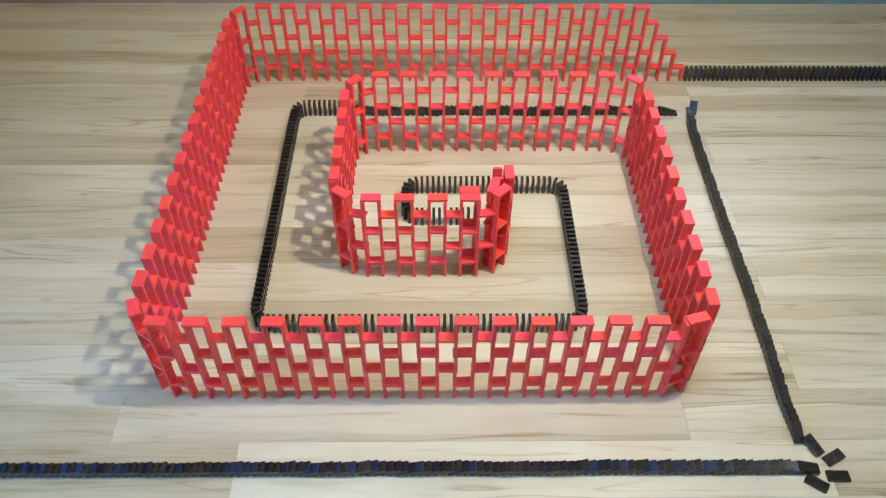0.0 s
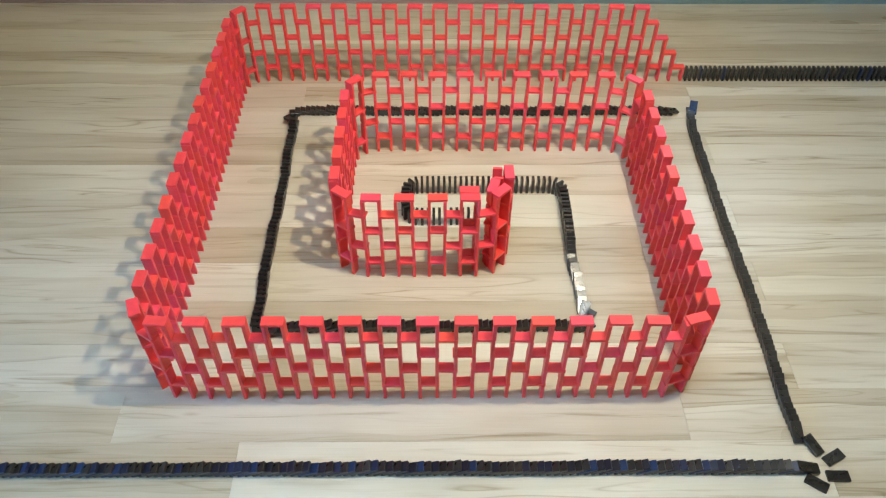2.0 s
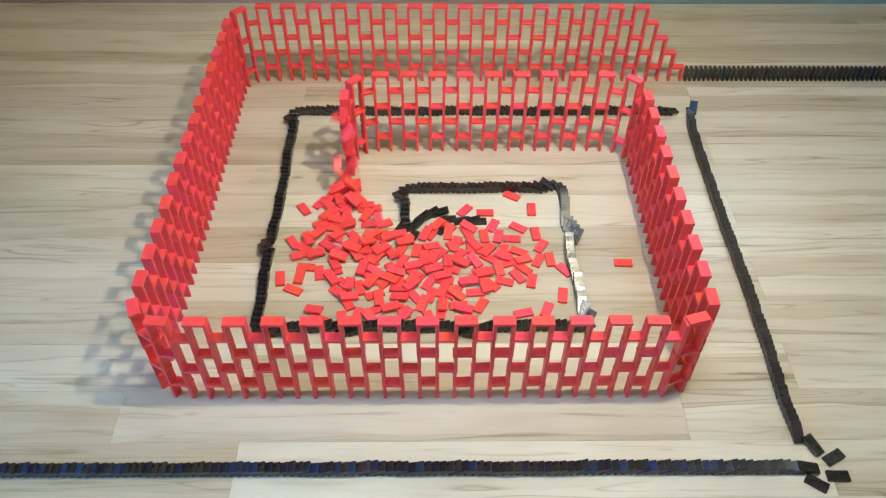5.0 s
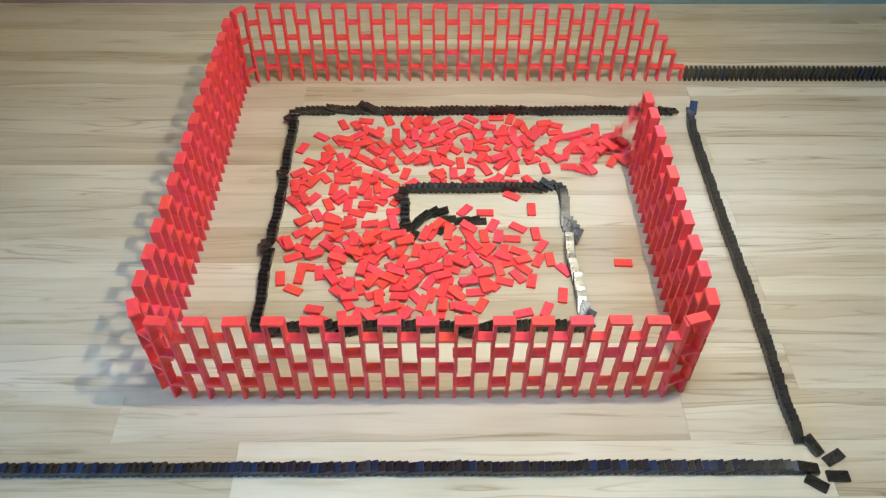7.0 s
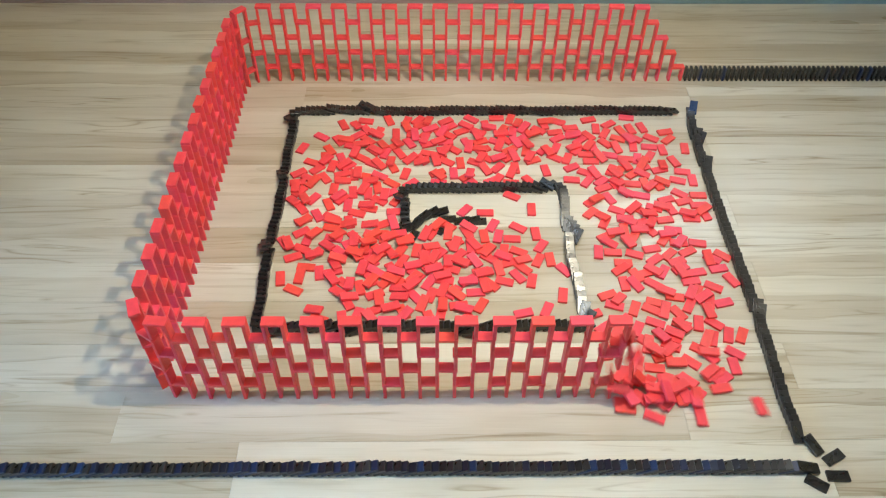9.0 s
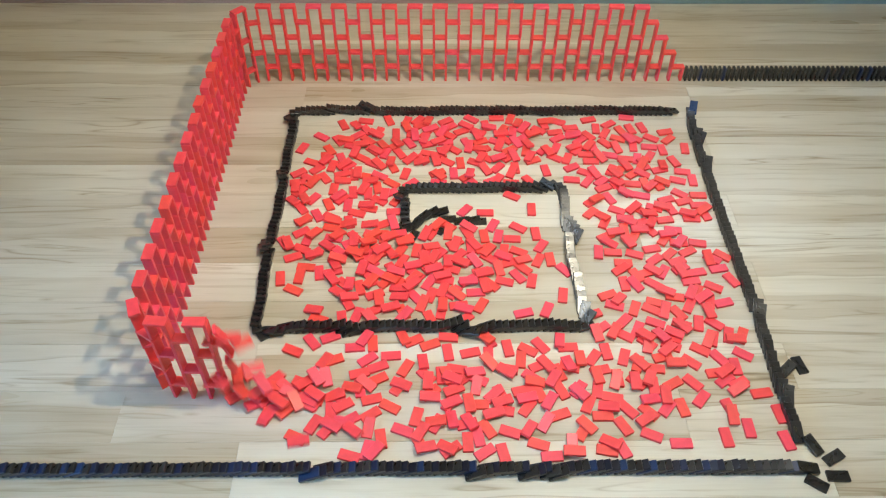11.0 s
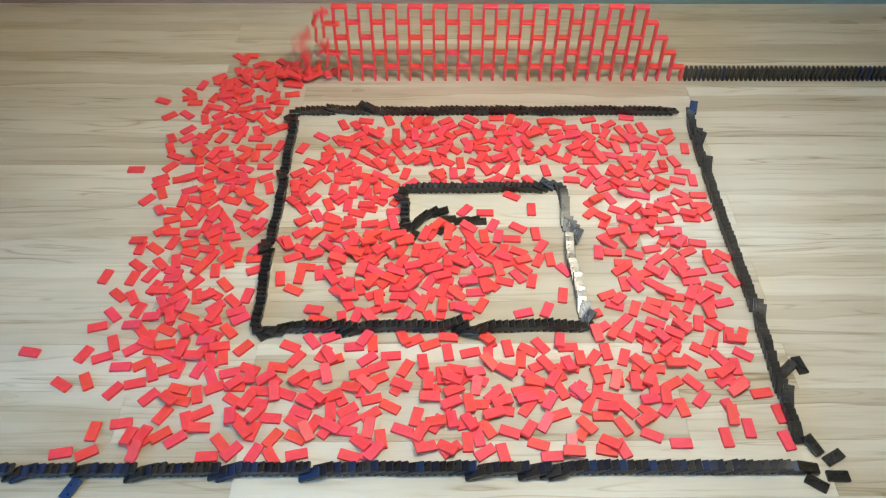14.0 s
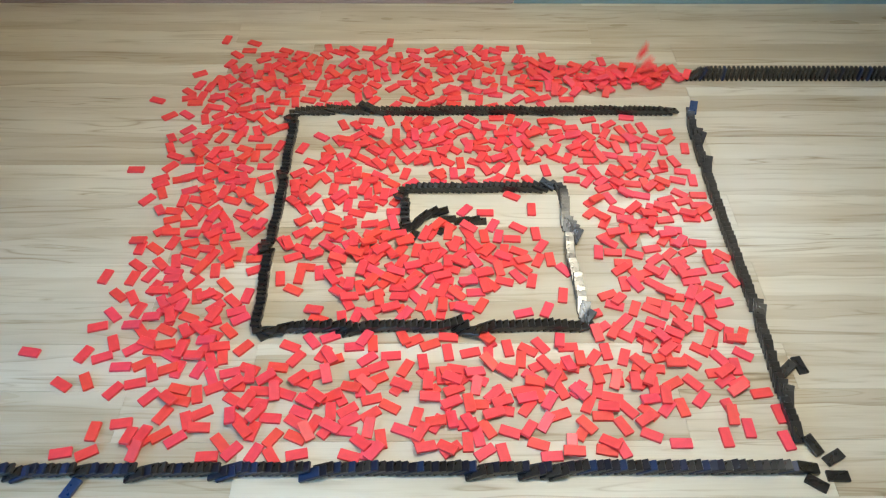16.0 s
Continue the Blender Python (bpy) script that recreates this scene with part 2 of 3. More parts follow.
# ---- the spiral wall: columns 0 (far end of the chain) to 163 (inner end) ----
def columns():
    """Place and direction (towards lower numbers, the way it falls) of each column."""
    spots = {}
    for n in range(0, 36):
        spots[n] = (0.9557 - 0.04012 * n, 1.2575)
    spots[36], spots[37] = (-0.486, 1.247), (-0.515, 1.216)
    for n in range(38, 67):
        spots[n] = (-0.523, 1.177 - 0.04 * (n - 38))
    spots[67], spots[68] = (-0.511, 0.024), (-0.479, 0.004)
    for n in range(69, 97):
        spots[n] = (0.04 * (n - 80), 0.0)
    spots[97] = (0.685, 0.012)
    for n in range(98, 118):
        spots[n] = (0.706, 0.043 + 0.04 * (n - 98))
    spots[118], spots[119] = (0.697, 0.846), (0.665, 0.876)
    for n in range(120, 138):
        spots[n] = (0.625 - 0.0402 * (n - 120), 0.886)
    spots[138], spots[139] = (-0.097, 0.873), (-0.125, 0.842)
    for n in range(140, 150):
        spots[n] = (-0.133, 0.804 - 0.0404 * (n - 140))
    spots[150], spots[151] = (-0.124, 0.402), (-0.095, 0.381)
    for n in range(152, 160):
        spots[n] = (-0.059 + 0.04 * (n - 152), 0.3725)
    spots[160], spots[161], spots[162], spots[163] = (0.264, 0.383), (0.290, 0.409), (0.300, 0.446), (0.300, 0.486)
    out = []
    for n in range(164):
        a, b = spots[max(n - 1, 0)], spots[min(n + 1, 163)]
        out.append((*spots[n], math.atan2(a[1] - b[1], a[0] - b[0])))
    return out


COLUMNS = columns()

# the moment (s) at which the collapse reaches a column
COLLAPSE = [(0, 15.84), (2.5, 15.78), (4.7, 15.71), (6.1, 15.63), (9.1, 15.43), (17.1, 14.90), (23.3, 14.38), (31, 13.88), (39, 13.38), (44, 12.9), (51.5, 12.4),
            (59, 11.9), (66.5, 11.42), (68.5, 11.24), (91, 9.12), (92.5, 9.02), (93.7, 8.92), (95, 8.76), (96.5, 8.67), (98.5, 8.49), (101, 8.27), (103.5, 8.05),
            (105.7, 7.82), (107.5, 7.62), (110.4, 7.42), (112.5, 7.22), (116.5, 7.0), (119.5, 6.72), (123, 6.50), (126, 6.30), (129, 6.10), (151, 4.1),
            (152.5, 4.0), (153.8, 3.91), (155, 3.82), (156, 3.73), (157, 3.63), (158.5, 3.46), (161, 3.30), (163, 3.14)]

# stretches of the wall: first and last column, name of the stretch
STRETCHES = [(0, 36), (37, 67), (68, 96), (97, 118), (119, 138), (139, 150), (151, 163)]

# the long rows of black dominoes that hold the debris back: axis, place, from, to
FENCES = [("y", -0.194, -1.0, 0.9), ("x", 0.931, -0.15, 1.05), ("y", 1.064, -0.33, 0.9), ("x", -0.329, 0.19, 1.06), ("y", 0.188, -0.33, 0.48),
          ("x", 0.485, 0.19, 0.70), ("y", 0.695, 0.03, 0.47), ("x", 0.03, 0.55, 0.69)]

# pieces that roll clear of the pile: column, x, y, heading in degrees
STRAYS = [(67, -0.861, 0.119, -10), (68, -0.756, 0.027, -30), (66, -0.683, 0.103, 22), (65, -0.720, 0.195, 15), (61, -0.748, 0.360, 78), (57, -0.693, 0.485, -10),
          (48, -0.778, 0.785, 0), (41, -0.797, 1.131, -20), (36, -0.634, 1.496, 80), (35, -0.531, 1.474, -25), (159, 0.620, 0.405, -3), (96, 0.821, 0.006, 30),
          (97, 0.789, -0.065, 90), (98, 0.900, -0.059, 97), (95, 0.895, -0.127, 100), (64, -0.697, 0.297, -40), (67, -0.588, -0.077, 8), (68, -0.562, -0.110, 82),
          (69, -0.531, -0.108, 75), (69, -0.539, -0.150, 70), (70, -0.700, -0.150, 10), (71, -0.644, -0.150, 28), (24, -0.045, 1.478, 85), (37, -0.655, 1.153, 80)]
# where the debris heaps up and where the floor stays nearly bare: x, y, radius
HEAPS = [(-0.07, 0.86, 0.083), (0.15, 0.91, 0.106), (0.31, 0.92, 0.097), (0.63, 0.94, 0.111), (0.67, 0.76, 0.098), (0.7, 0.55, 0.092), (-0.09, 0.49, 0.081), (-0.06, 0.36, 0.082), (0.24, 0.44, 0.084), (0.62, 0.27, 0.076), (0.71, 0.18, 0.073), (-0.26, 0.01, 0.079), (-0.15, -0.0, 0.06), (-0.5, 0.13, 0.071), (-0.33, -0.05, 0.051), (0.15, 0.01, 0.069), (0.27, -0.02, 0.055), (-0.61, 0.29, 0.069), (-0.51, 0.55, 0.091), (-0.52, 0.7, 0.096), (-0.49, 1.05, 0.095), (-0.49, 1.28, 0.089), (-0.13, 1.26, 0.093), (0.14, 1.23, 0.115)]
BARE = [(0.12, 0.64, 0.068), (0.31, 0.27, 0.065), (0.4, 0.33, 0.041), (-0.25, 0.88, 0.045), (-0.18, 0.61, 0.039), (-0.2, 0.3, 0.052), (0.46, 0.78, 0.058), (0.86, 1.0, 0.065), (0.88, 0.5, 0.06), (0.57, 0.34, 0.035), (0.5, 0.58, 0.025), (0.02, 0.09, 0.057), (-0.29, 0.11, 0.049), (0.06, -0.04, 0.046), (0.74, -0.01, 0.066), (0.7, -0.12, 0.078), (0.84, -0.05, 0.052), (-0.42, -0.15, 0.042), (-0.11, -0.14, 0.042), (0.59, -0.15, 0.056), (-0.01, 1.16, 0.09), (-0.2, 1.14, 0.056), (0.25, -0.11, 0.04), (-0.41, 0.36, 0.042)]
piles = {}  # resting pieces by floor square


def support(x, y):
    """Height of what already lies at a point of the floor."""
    top = 0.0
    gx, gy = math.floor(x / 0.05), math.floor(y / 0.05)
    for i in (-1, 0, 1):
        for j in (-1, 0, 1):
            for px, py, c, s, z in piles.get((gx + i, gy + j), ()):
                u, v = (x - px) * c + (y - py) * s, (y - py) * c - (x - px) * s
                if abs(u) < LONG / 2 + 0.001 and abs(v) < WIDE / 2 + 0.001 and z > top:
                    top = z
    return top


def fenced(x, y):
    for axis, place, lo, hi in FENCES:
        a, b = (y, x) if axis == "y" else (x, y)
        if lo - 0.03 < b < hi + 0.03 and abs(a - place) < 0.025:
            return True
    return False


def bed(x, y, yaw):
    """Heights under the two ends and the middle of a lying piece."""
    c, s = math.cos(yaw), math.sin(yaw)
    h = [max(support(x + c * u - s * v, y + s * u + c * v) for v in (-0.009, 0, 0.009)) for u in (-0.019, 0, 0.019)]
    return h


def crowding(x, y):
    """Positive on the bare patches, negative on the heaps."""
    pull = 0.0
    for px, py, r in BARE:
        pull += 0.011 * math.exp(-(((x - px) ** 2 + (y - py) ** 2) / (r * r)) ** 2)
    for px, py, r in HEAPS:
        pull -= 0.005 * math.exp(-((x - px) ** 2 + (y - py) ** 2) / (1.2 * r * r))
    return pull


def resting(n, cx, cy, heading):
    """Where a piece of column n comes to rest."""
    best = None
    side = Vector((-math.sin(heading), math.cos(heading)))
    ahead = Vector((math.cos(heading), math.sin(heading)))
    wild = n >= 157
    for _ in range(10):
        lateral = rng.uniform(-0.185, 0.185) if rng.random() < 0.5 else rng.gauss(0, 0.07)
        forward = rng.gauss(0.01, 0.05)
        if wild:
            lateral, forward = rng.gauss(0.03, 0.08), rng.gauss(0.03, 0.09)
        if n < 14:
            lateral, forward = rng.gauss(0, 0.05), rng.gauss(0.015, 0.04)
        if 104 <= n <= 120:
            lateral += 0.025
        p = Vector((cx, cy)) + side * lateral + ahead * forward
        if fenced(p.x, p.y) or (n <= 110 and p.y < -0.165) or (97 <= n <= 120 and p.x > 0.90) or (n >= 119 and not (-0.305 < p.x < (0.462 if n >= 139 else 0.90) and 0.214 < p.y < 1.038)):
            continue
        yaw = heading + rng.uniform(-1.56, 1.56)
        h = bed(p.x, p.y, yaw)
        cost = 1.3 * max(h) + rng.uniform(0, 0.010) + crowding(p.x, p.y)
        if best is None or cost < best[0]:
            best = (cost, p.x, p.y, yaw, h)
    if best is None:
        yaw = heading + rng.uniform(-1.2, 1.2)
        best = (0, cx, cy, yaw, bed(cx, cy, yaw))
    return best[1:]


def settle(x, y, yaw, h):
    a, m, b = h
    tilt = math.atan2(b - a, 0.038)
    z = max((a + b) / 2, m) + THICK / 2 / max(math.cos(tilt), 0.5) + 0.0004
    piles.setdefault((math.floor(x / 0.05), math.floor(y / 0.05)), []).append((x, y, math.cos(yaw), math.sin(yaw), z + THICK / 2))
    return flat(x, y, z, yaw, tilt)


def collapse_rows(start, rest, t0, heading, level):
    """From standing in the wall to lying on the floor: leaning, dropping, sliding to rest."""
    a, b = start.to_quaternion(), rest.to_quaternion()
    if a.dot(b) < 0:
        b.negate()
    p, r = start.translation, rest.translation
    ahead = Vector((math.cos(heading), math.sin(heading), 0))
    lean = 0.03 + 0.006 * level
    drop = max(0.07, math.sqrt(2 * max(p.z - r.z, 0.004) / 9.81) * 0.92)
    spin = Euler([rng.gauss(0, 0.30) for _ in range(3)]).to_quaternion()
    p1 = p + ahead * (0.05 * p.z + 0.003) - Vector((0, 0, 0.02 * p.z + 0.001))
    rows = [(0.0, start), (t0, start)]
    rows.append((t0 + lean, Matrix.LocRotScale(p1, a.slerp(b, 0.14), None)))
    t1 = t0 + lean
    mid = p1.lerp(r, 0.15)
    mid.z = p1.z - 0.27 * (p1.z - r.z)
    rows.append((t1 + 0.52 * drop, Matrix.LocRotScale(mid, a.slerp(b, 0.45) @ spin, None)))
    near = p1.lerp(r, 0.18)
    near.z = r.z + rng.uniform(0.004, 0.014 + 0.008 * level)
    rows.append((t1 + drop, Matrix.LocRotScale(near, a.slerp(b, 0.72) @ spin.slerp(Euler().to_quaternion(), 0.4), None)))
    slump = p1.lerp(r, 0.70)
    slump.z = r.z + 0.003
    land = t1 + drop + rng.uniform(0.18, 0.42)
    rows.append((land, Matrix.LocRotScale(slump, a.slerp(b, 0.96), None)))
    end = land + rng.uniform(0.15, 0.35)
    rows.append((end, rest))
    if end < 15.9:
        rows.append((16.0, rest))
    return rows


def wall_pieces():
    """All pieces of the wall, in the order in which they come down: column, level, is it a cap, pose, heading."""
    made = []
    for n in range(163, -1, -1):
        x, y, heading = COLUMNS[n]
        for level in range(1, 6):
            if n < level - 1:
                continue
            z = (level - 1) * STOREY
            wob = rng.gauss(0, 0.0006)
            made.append((n, level, standing(x + wob, y + rng.gauss(0, 0.0006), z + LONG / 2, heading + rng.gauss(0, 0.02)), heading))
            first = (n % 2 == 1) == (level % 2 == 1)  # this column and the next lower one carry a cap
            if first and n >= level:
                px, py, _ = COLUMNS[n - 1]
                along = math.atan2(py - y, px - x)
                made.append((n, level, flat((x + px) / 2 + rng.gauss(0, 0.0007), (y + py) / 2 + rng.gauss(0, 0.0007), z + LONG + THICK / 2, along + rng.gauss(0, 0.015)), heading))
            if n >= 158:  # the inner end is two pieces thick
                ix, iy = x + 0.027 * math.sin(heading), y - 0.027 * math.cos(heading)
                made.append((n, level, standing(ix, iy, z + LONG / 2, heading + rng.gauss(0, 0.03)), heading))
                if level % 2 == 1 and n % 2 == 1 and (n, level) != (163, 5):
                    px, py, turned_to = COLUMNS[n - 1]
                    ix, iy = (ix + px + 0.027 * math.sin(turned_to)) / 2, (iy + py - 0.027 * math.cos(turned_to)) / 2
                    made.append((n, level, flat(ix, iy, z + LONG + THICK / 2, heading + rng.gauss(0, 0.1)), heading))
            if n == 163 and level in (2, 4):
                made.append((n, level, flat(x, y, z + LONG + THICK / 2, heading), heading))
    return made


WALL_LABELS = ["long outer lattice wall of stacked red dominoes with a stepped end beside a black row",
               "long outer lattice wall of stacked red dominoes casting its shadow on bare floor",
               "long outer lattice wall of stacked red dominoes facing a toppled black row",
               "outer lattice wall of stacked red dominoes between two black domino rows",
               "inner lattice wall of stacked red dominoes in front of a toppled black row",
               "short inner lattice wall of stacked red plastic dominoes on the floor",
               "short inner lattice wall of stacked red dominoes with a curved doubled end"]
walls = []
for first, last in STRETCHES:
    x, y, _ = COLUMNS[first]
    walls.append(thing("domino_wall", (x, y, 0), WALL_LABELS[len(walls)], "domino wall", "stretches of the spiral domino wall"))

strays = {}
for column, *place in STRAYS:
    strays.setdefault(column, []).append(place)

for n, level, m, heading in wall_pieces():
    root = next(w for w, (first, last) in zip(walls, STRETCHES) if first <= n <= last)
    base = Vector(root.location)
    ob = add_piece(root, RED_DOMINO, m, "upright_domino" if abs(m.col[0][2]) > 0.5 else "cap_domino")
    t0 = table(COLLAPSE, n) + rng.uniform(-0.02, 0.02) + 0.012 * (level - 3)
    if level >= 4 and strays.get(n):
        x, y, degrees = strays[n].pop(0)
        yaw = radians(degrees)
        while abs(math.remainder(yaw - heading, 2 * math.pi)) > math.pi / 2:
            yaw += math.pi
        rest = settle(x, y, yaw, bed(x, y, yaw))
    else:
        x, y, yaw, h = resting(n, m.translation.x, m.translation.y, heading)
        rest = settle(x, y, yaw, h)
    rows = collapse_rows(m, rest, max(t0, 0.1), heading, level)
    rows = [row for row in rows if row[0] <= 16.0] + ([rows[[r[0] > 16.0 for r in rows].index(True)]] if rows[-1][0] > 16.0 else [])
    moves.append((ob, [(t, local(base, k)) for t, k in rows]))


# ---- rows of black dominoes ----
STEP = 0.0161
LEAN = math.acos((THICK - 0.0011) / STEP)  # a toppled piece rests on the next one at this tilt


def trail(points, radius):
    """Places and headings every STEP along a line with rounded corners."""
    pts = [Vector(p) for p in points]
    line = [pts[0]]
    for a, b, c in zip(pts, pts[1:], pts[2:]):
        u, v = (a - b).normalized(), (c - b).normalized()
        for i in range(9):
            k = i / 8
            line.append((b + u * radius).lerp(b, k).lerp(b.lerp(b + v * radius, k), k))
    line.append(pts[-1])
    out, left = [], 0.0
    for a, b in zip(line, line[1:]):
        length, d = (b - a).length, (b - a).normalized()
        while left <= length:
            p = a + d * left
            out.append((p.x, p.y, math.atan2(d.y, d.x)))
            left += STEP
        left -= length
    return out


def tipped(x, y, heading, tilt, twist=0.0):
    """A standing piece tipped forward by tilt about its front lower edge."""
    d = Vector((math.cos(heading), math.sin(heading), 0))
    foot = Vector((x, y, 0)) + d * (THICK / 2)
    centre = -d * (THICK / 2) + Vector((0, 0, LONG / 2))
    turn = Matrix.Rotation(tilt, 4, Vector((0, 0, 1)).cross(d))
    return Matrix.Translation(foot) @ Matrix.Rotation(twist, 4, "Z") @ turn @ Matrix.Translation(centre) @ standing(0, 0, 0, heading)


def final_tilts(count):
    """Tilts of a toppled row: an even lean, flattening over the last pieces."""
    tail = [radians(90), radians(80), radians(74), radians(70), radians(67)]
    return [LEAN + rng.gauss(0, 0.03) if count - 1 - i >= len(tail) else tail[count - 1 - i] for i in range(count)]


def black_row(spots, tilts, label, group, me, when=None, drift=0.0):
    """One straight row; when gives the moment at which each piece is hit."""
    x, y, _ = spots[0]
    root = thing("domino_row", (x, y, 0), label, "domino row", group)
    base = Vector(root.location)
    made = []
    sway = rng.uniform(0, 6)
    for i, ((x, y, heading), tilt) in enumerate(zip(spots, tilts)):
        side = Vector((-math.sin(heading), math.cos(heading)))
        off = drift * (0.6 * math.sin(i * 0.23 + sway) + 0.4 * math.sin(i * 0.61 + 2 * sway)) + rng.gauss(0, drift * 0.25)
        off -= 0.013 * abs(math.sin(2 * heading)) * bool(when)  # at the turns the toppled pieces swing outwards
        down = tipped(x + side.x * off, y + side.y * off, heading, tilt, rng.gauss(0, 0.025) + drift * 12 * math.cos(i * 0.23 + sway))
        hit = when[i] if when else 0.0
        if not when or hit <= -0.25:
            made.append(add_piece(root, me(i), down))
            continue
        up = tipped(x, y, heading, 0.0, rng.gauss(0, 0.02))
        ob = add_piece(root, me(i), up if hit > 0 else down)
        made.append(ob)
        rows = []
        for dt, k in ((0.0, 0.0), (0.067, 0.15), (0.134, 0.50), (0.2, 0.88), (0.267, 1.0)):
            q = up.to_quaternion().slerp(down.to_quaternion(), k)
            pivot = tipped(x + side.x * off * k, y + side.y * off * k, heading, tilt * k).translation
            rows.append((hit + dt, Matrix.LocRotScale(pivot.lerp(down.translation, k * k), q, None)))
        rows = ([(0.0, rows[0][1])] if hit > 0 else []) + rows
        if hit <= 0:
            keep = [r for r in rows if r[0] > 0]
            before = [r for r in rows if r[0] <= 0][-1]
            rows = [(0.0, before[1])] + keep
        rows.append((16.0, down))
        if hit + 0.267 < 15.9:
            moves.append((ob, [(t, local(base, k)) for t, k in rows]))
        else:
            moves.append((ob, [(t, local(base, k)) for t, k in rows[:-1]]))
    return root, made


def mostly(a, b, share):
    picks = random.Random(5)
    chosen = [a if picks.random() < share else b for _ in range(200)]
    return lambda i: chosen[i % 200]


# toppled before the clip begins: the near row and the row up the side
near_row = trail([(-1.05, -0.194), (0.885, -0.194)], 0.05)
near_root, near_made = black_row(near_row, final_tilts(len(near_row)), "long row of toppled black dominoes, some with a painted blue sheen, overlapping like shingles", "toppled domino rows", mostly(SHEEN_DOMINO, BLACK_DOMINO, 0.5), drift=0.0007)
side_row = trail([(0.922, -0.135), (0.916, -0.05), (0.924, 0.12), (0.927, 0.80), (0.932, 0.97), (0.945, 1.045)], 0.03)
side_root, side_made = black_row(side_row, final_tilts(len(side_row)), "long row of toppled black dominoes overlapping like shingles", "toppled domino rows", lambda i: BLACK_DOMINO, drift=0.0015)

# the row that runs during the clip, corner to corner round the inside of the wall
RUN = [(0.0, 1.13), (0.2, 1.25), (0.5, 1.50), (1.0, 2.10), (1.5, 2.67), (2.0, 3.30), (2.5, 3.75), (2.8, 4.0), (3.0, 4.17), (3.15, 4.30)]
run = trail([(0.905, 1.064), (-0.329, 1.064), (-0.329, 0.188), (0.484, 0.188), (0.484, 0.695), (0.032, 0.695), (0.032, 0.562), (0.225, 0.565)], 0.045)
hits = [table([(0.93, -0.2)] + [(s, t) for t, s in RUN], STEP * i) if STEP * i >= 1.0 else -1.0 for i in range(len(run))]
cuts = [0]
for i in range(1, len(run)):
    turn_now = round(run[i][2] / (math.pi / 2)) % 4
    turn_before = round(run[i - 1][2] / (math.pi / 2)) % 4
    if turn_now != turn_before:
        cuts.append(i)
cuts.append(len(run))
RUN_LABELS = ["long row of toppled black dominoes behind the inner red wall", "row of black dominoes toppling along the long red wall",
              "row of black dominoes toppling behind the near red wall", "row of glossy black dominoes that shine silver once toppled",
              "short row of black dominoes toppling inside the spiral wall", "very short row of black dominoes at a turn of the chain",
              "last few black dominoes fanned out where the wall begins"]
runs = []
for a, b in zip(cuts, cuts[1:]):
    tilts = final_tilts(b - a)
    runs.append(black_row(run[a:b], tilts, RUN_LABELS[len(runs) % len(RUN_LABELS)], "running domino rows", lambda i: BLACK_DOMINO, when=hits[a:b], drift=0.0048 if len(runs) == 3 else 0.0025))

# the row that still stands at the far end of the wall
far_row = trail([(0.972, 1.258), (1.85, 1.258)], 0.05)
black_row(far_row, final_tilts(len(far_row)), "row of black plastic dominoes still standing upright", "standing domino rows", mostly(BLACK_DOMINO, SHEEN_DOMINO, 0.93), when=[15.84 + 0.022 * i for i in range(len(far_row))])


def loose(x, y, degrees, me, label, z=THICK / 2 + 0.0003, pitch=0.0):
    ob = new("domino", me)
    tagged(ob, label, "domino", "loose dominoes at the turn of the row")
    ob.matrix_basis = flat(x, y, z, radians(degrees), radians(pitch))
    return ob


loose(0.947, -0.141, -62, BLACK_DOMINO, "black plastic domino tipped against the end of the row", 0.0095, -12)
loose(0.985, -0.168, 28, BLACK_DOMINO, "black plastic domino lying flat on the floor")
loose(0.979, -0.212, -2, BLACK_DOMINO, "black plastic domino lying flat on the floor")
loose(0.928, -0.228, -36, BLACK_DOMINO, "black plastic domino lying flat on the floor")
loose(0.917, -0.196, -3, BLACK_DOMINO, "black plastic domino lying on the end of the row", 0.013, -12)
loose(0.957, 1.073, 75, GLARE_DOMINO, "black plastic domino with a painted blue reflection, tipped on the end of the row", 0.018, 25)


# ---- knocks: pieces of the rows that the falling wall pushes aside ----
def knock(row, x, y, count, t, target):
    """Push the pieces of a row nearest to a spot; target makes the new pose out of the old one and a number."""
    root, made = row
    base = Vector(root.location)
    tracks = {ob.name: rows for ob, rows in moves}
    last = {ob.name: base + (tracks[ob.name][-1][1] if ob.name in tracks else ob.matrix_basis).translation for ob in made}
    near = sorted(made, key=lambda ob: (last[ob.name].x - x) ** 2 + (last[ob.name].y - y) ** 2)[:count]
    for i, ob in enumerate(near):
        rows = tracks.get(ob.name)
        if rows is None:
            rows = [(0.0, ob.matrix_basis.copy())]
            moves.append((ob, rows))
        old = rows[-1][1]
        new_pose = local(base, target(Matrix.Translation(base) @ old, i))
        while rows and rows[-1][0] >= t:
            rows.pop()
        rows += [(t, old), (t + 0.13, new_pose), (16.0, new_pose)]
    return near


def shove(dx, dy, twist=0.0, lift=0.0):
    def target(m, i):
        k = 1.0 - 0.25 * i
        return Matrix.Translation((m.translation.x + dx * k, m.translation.y + dy * k, m.translation.z + lift)) @ Matrix.Rotation(twist * k, 4, "Z") @ m.to_3x3().to_4x4()
    return target


def put(x, y, degrees, z=THICK / 2 + 0.0003, pitch=0.0):
    def target(m, i):
        a = flat(x, y, z, radians(degrees), radians(pitch))
        b = flat(x, y, z, radians(degrees + 180), radians(-pitch))
        q = m.to_quaternion()
        return a if abs(q.dot(a.to_quaternion())) > abs(q.dot(b.to_quaternion())) else b
    return target


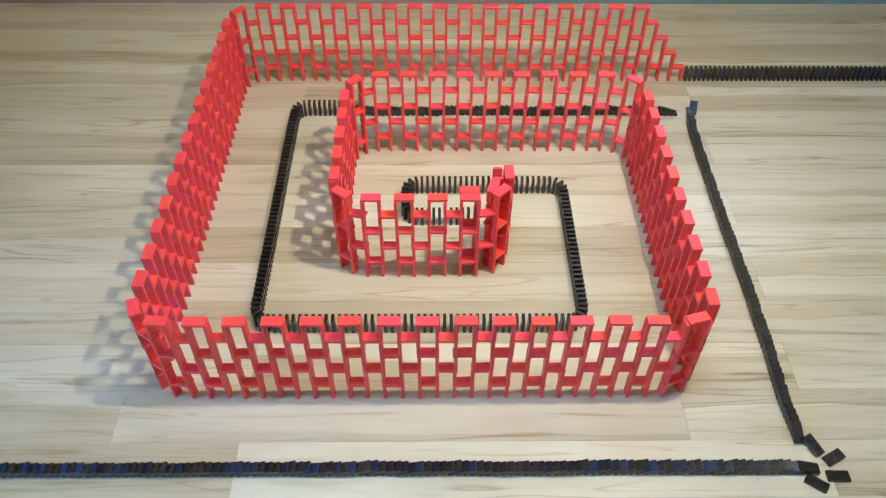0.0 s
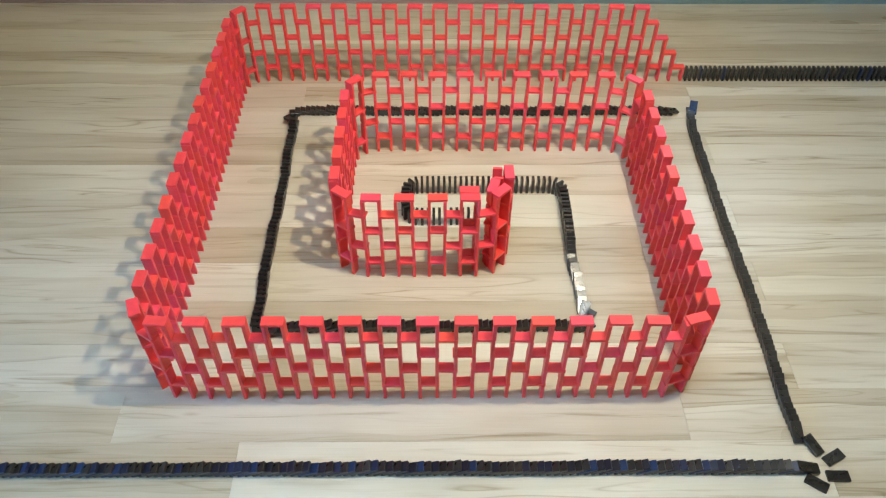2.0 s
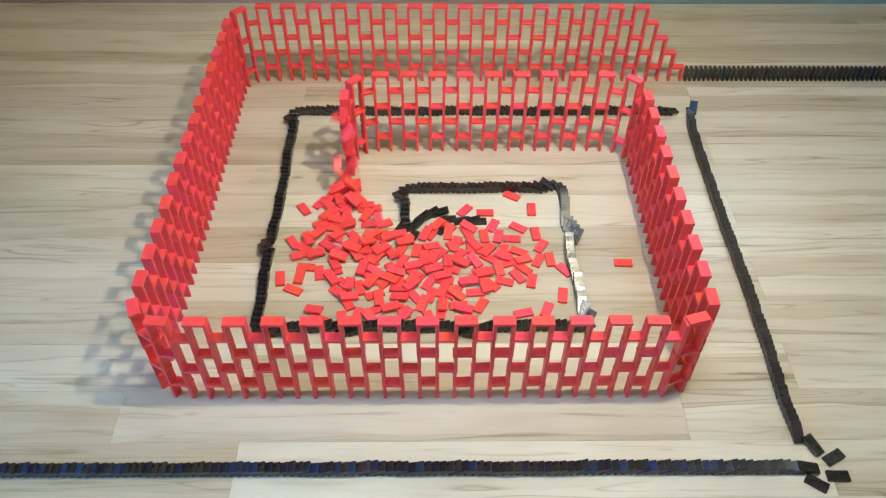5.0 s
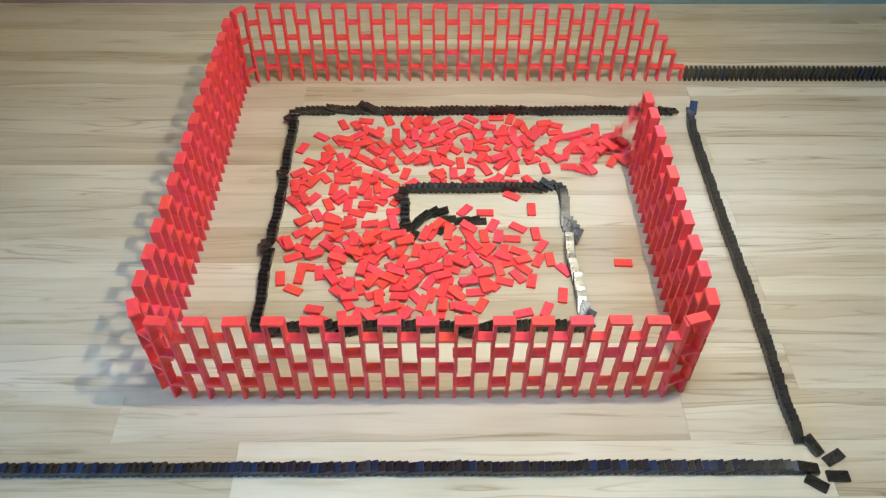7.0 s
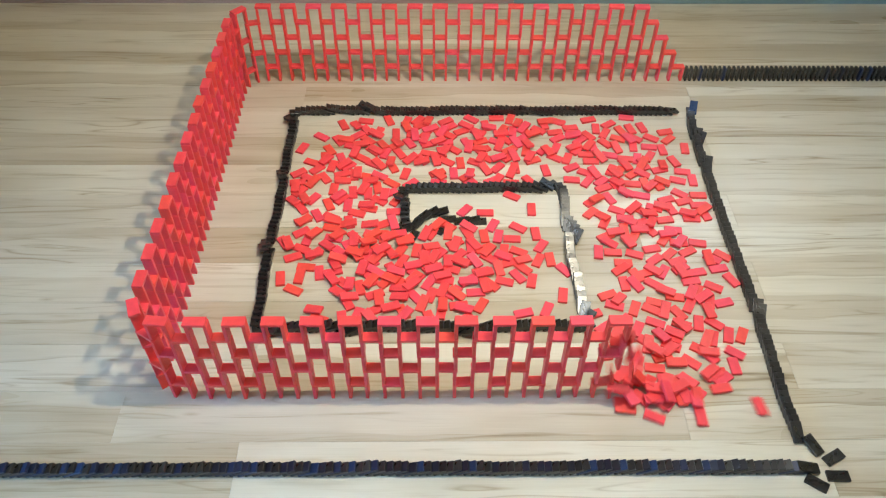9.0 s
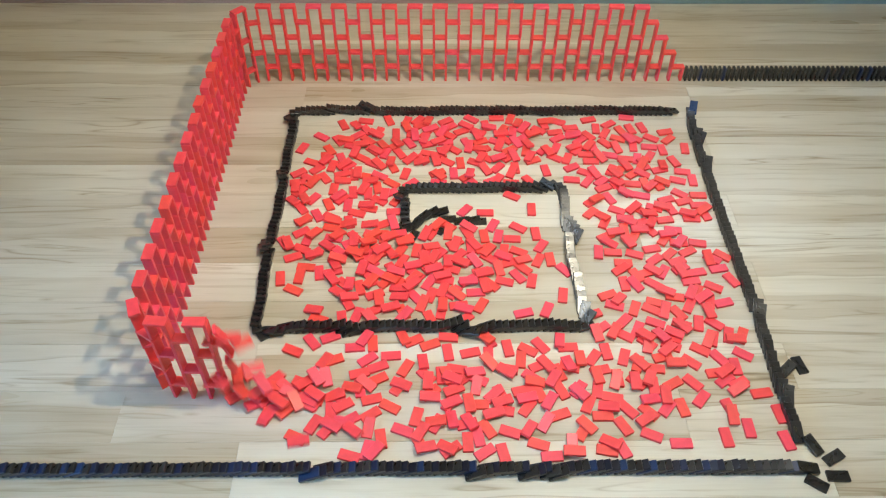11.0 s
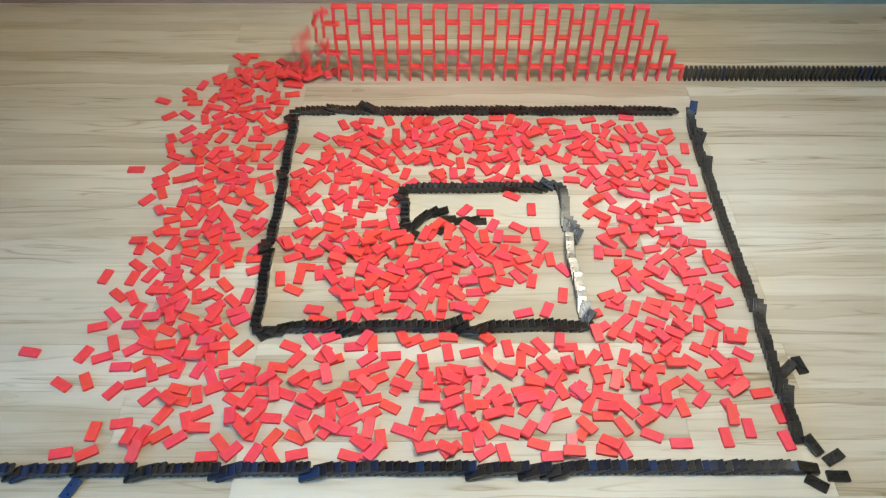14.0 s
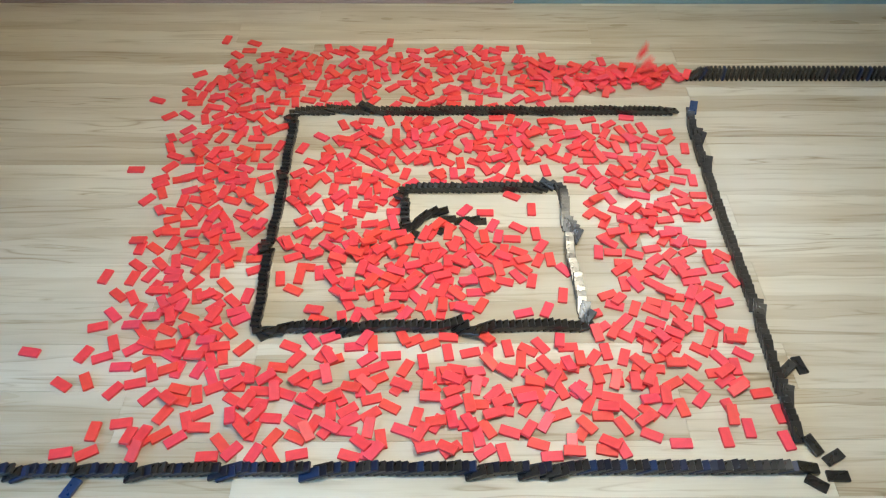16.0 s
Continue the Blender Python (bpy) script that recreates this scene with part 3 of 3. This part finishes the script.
near_row_made, side_row_made = (near_root, near_made), (side_root, side_made)
for x, t in ((-0.769, 11.6), (-0.526, 11.4), (-0.341, 11.0), (-0.155, 10.6), (0.205, 10.1), (0.314, 9.9), (0.374, 9.8)):
    knock(near_row_made, x, -0.194, 2, t, shove(0.003, -0.011, 0.15))
for ob in knock(near_row_made, -0.66, -0.194, 1, 11.75, put(-0.652, -0.233, 68)):
    ob.data = GLARE_DOMINO
    tagged(ob, "black plastic domino with a painted blue reflection")
knock(side_row_made, 0.93, 0.926, 2, 7.4, shove(0.016, 0.0, -0.4, 0.003))
knock(side_row_made, 0.93, 0.80, 2, 7.5, shove(0.011, -0.006, -0.25, 0.002))
knock(side_row_made, 0.926, 0.227, 3, 8.8, shove(0.012, 0.0, -0.2))
knock(side_row_made, 0.922, 0.10, 1, 9.05, put(0.988, 0.074, 100))
knock(side_row_made, 0.922, 0.065, 1, 9.05, put(0.952, 0.061, 40, 0.008, 8))
knock(side_row_made, 0.918, -0.02, 3, 9.1, shove(0.012, 0.0, -0.25))
knock(runs[0], -0.096, 1.064, 2, 5.4, shove(-0.006, 0.016, -0.3, 0.004))
knock(runs[0], 0.413, 1.064, 3, 6.3, shove(0.0, 0.008, 0.2))
knock(runs[0], -0.2, 1.064, 4, 5.2, shove(0.0, 0.009, 0.2))
knock(runs[0], 0.915, 1.064, 1, 0.1, shove(0.004, 0.0, 0.35, 0.005))
knock(runs[1], -0.335, 0.455, 2, 4.6, shove(-0.018, 0.0, 0.4, 0.004))
knock(runs[1], -0.335, 0.754, 2, 5.0, shove(-0.012, 0.0, 0.4, 0.003))
knock(runs[2], 0.158, 0.188, 4, 9.7, shove(0.0, 0.012, 0.25))
knock(runs[2], 0.21, 0.188, 4, 3.9, shove(-0.006, -0.020, -0.35))
knock(runs[2], -0.093, 0.188, 3, 4.3, shove(0.0, -0.012, 0.25))
knock(runs[3], 0.49, 0.497, 2, 3.8, shove(0.022, 0.0, -0.5, 0.002))
knock(runs[3], 0.49, 0.535, 2, 3.8, shove(0.010, 0.0, -0.3))
FAN = [(0.022, 0.541, 62), (0.054, 0.504, 66), (0.062, 0.548, 42, 0.010, 16), (0.082, 0.573, 35, 0.013, 18), (0.105, 0.589, 22, 0.014, 18), (0.131, 0.596, 10, 0.011, 12),
       (0.119, 0.533, -32), (0.152, 0.572, 5), (0.192, 0.567, 12)]
tail_root, tail_made = runs[6]
for ob, place in zip(sorted(tail_made, key=lambda o: o.matrix_basis.translation.x), FAN):
    knock((tail_root, [ob]), 0, 0, 1, 3.62, put(*place))


# ---- floor: laminate boards ----
def floor():
    slab = tagged(boxes("floor", SUBFLOOR, [((W - T, S - T, -0.06), (E + T, N + T, -0.010))]), "pale laminate floor of long boards with grey-brown grain", "floor", kind="structure")
    length, width = 1.285, 0.1335
    boards = {}

    def board(span):
        """A board of that length; boards of one length share a mesh."""
        key = round(span, 3)
        if key not in boards:
            bm = bmesh.new()
            add_box(bm, (0.0002, 0.0002, -0.0095), (span - 0.0002, width - 0.0002, 0.0))
            boards[key] = mesh_of("floorboard", bm, WOOD, 0.00025)
        return boards[key]

    first = math.ceil((S - 0.011) / width)
    for row in range(first, math.ceil((N - 0.011) / width)):
        x = (0.968 if row % 2 == 0 else 0.684) - 3 * length
        while x < E:
            lo, hi = max(x, W), min(x + length, E)
            if hi - lo > 0.05:
                part("floorboard", board(hi - lo), slab).location = (lo, 0.011 + row * width, 0)
            x += length


floor()


def motions():
    for ob, rows in moves:
        walk(ob, rows)


motions()
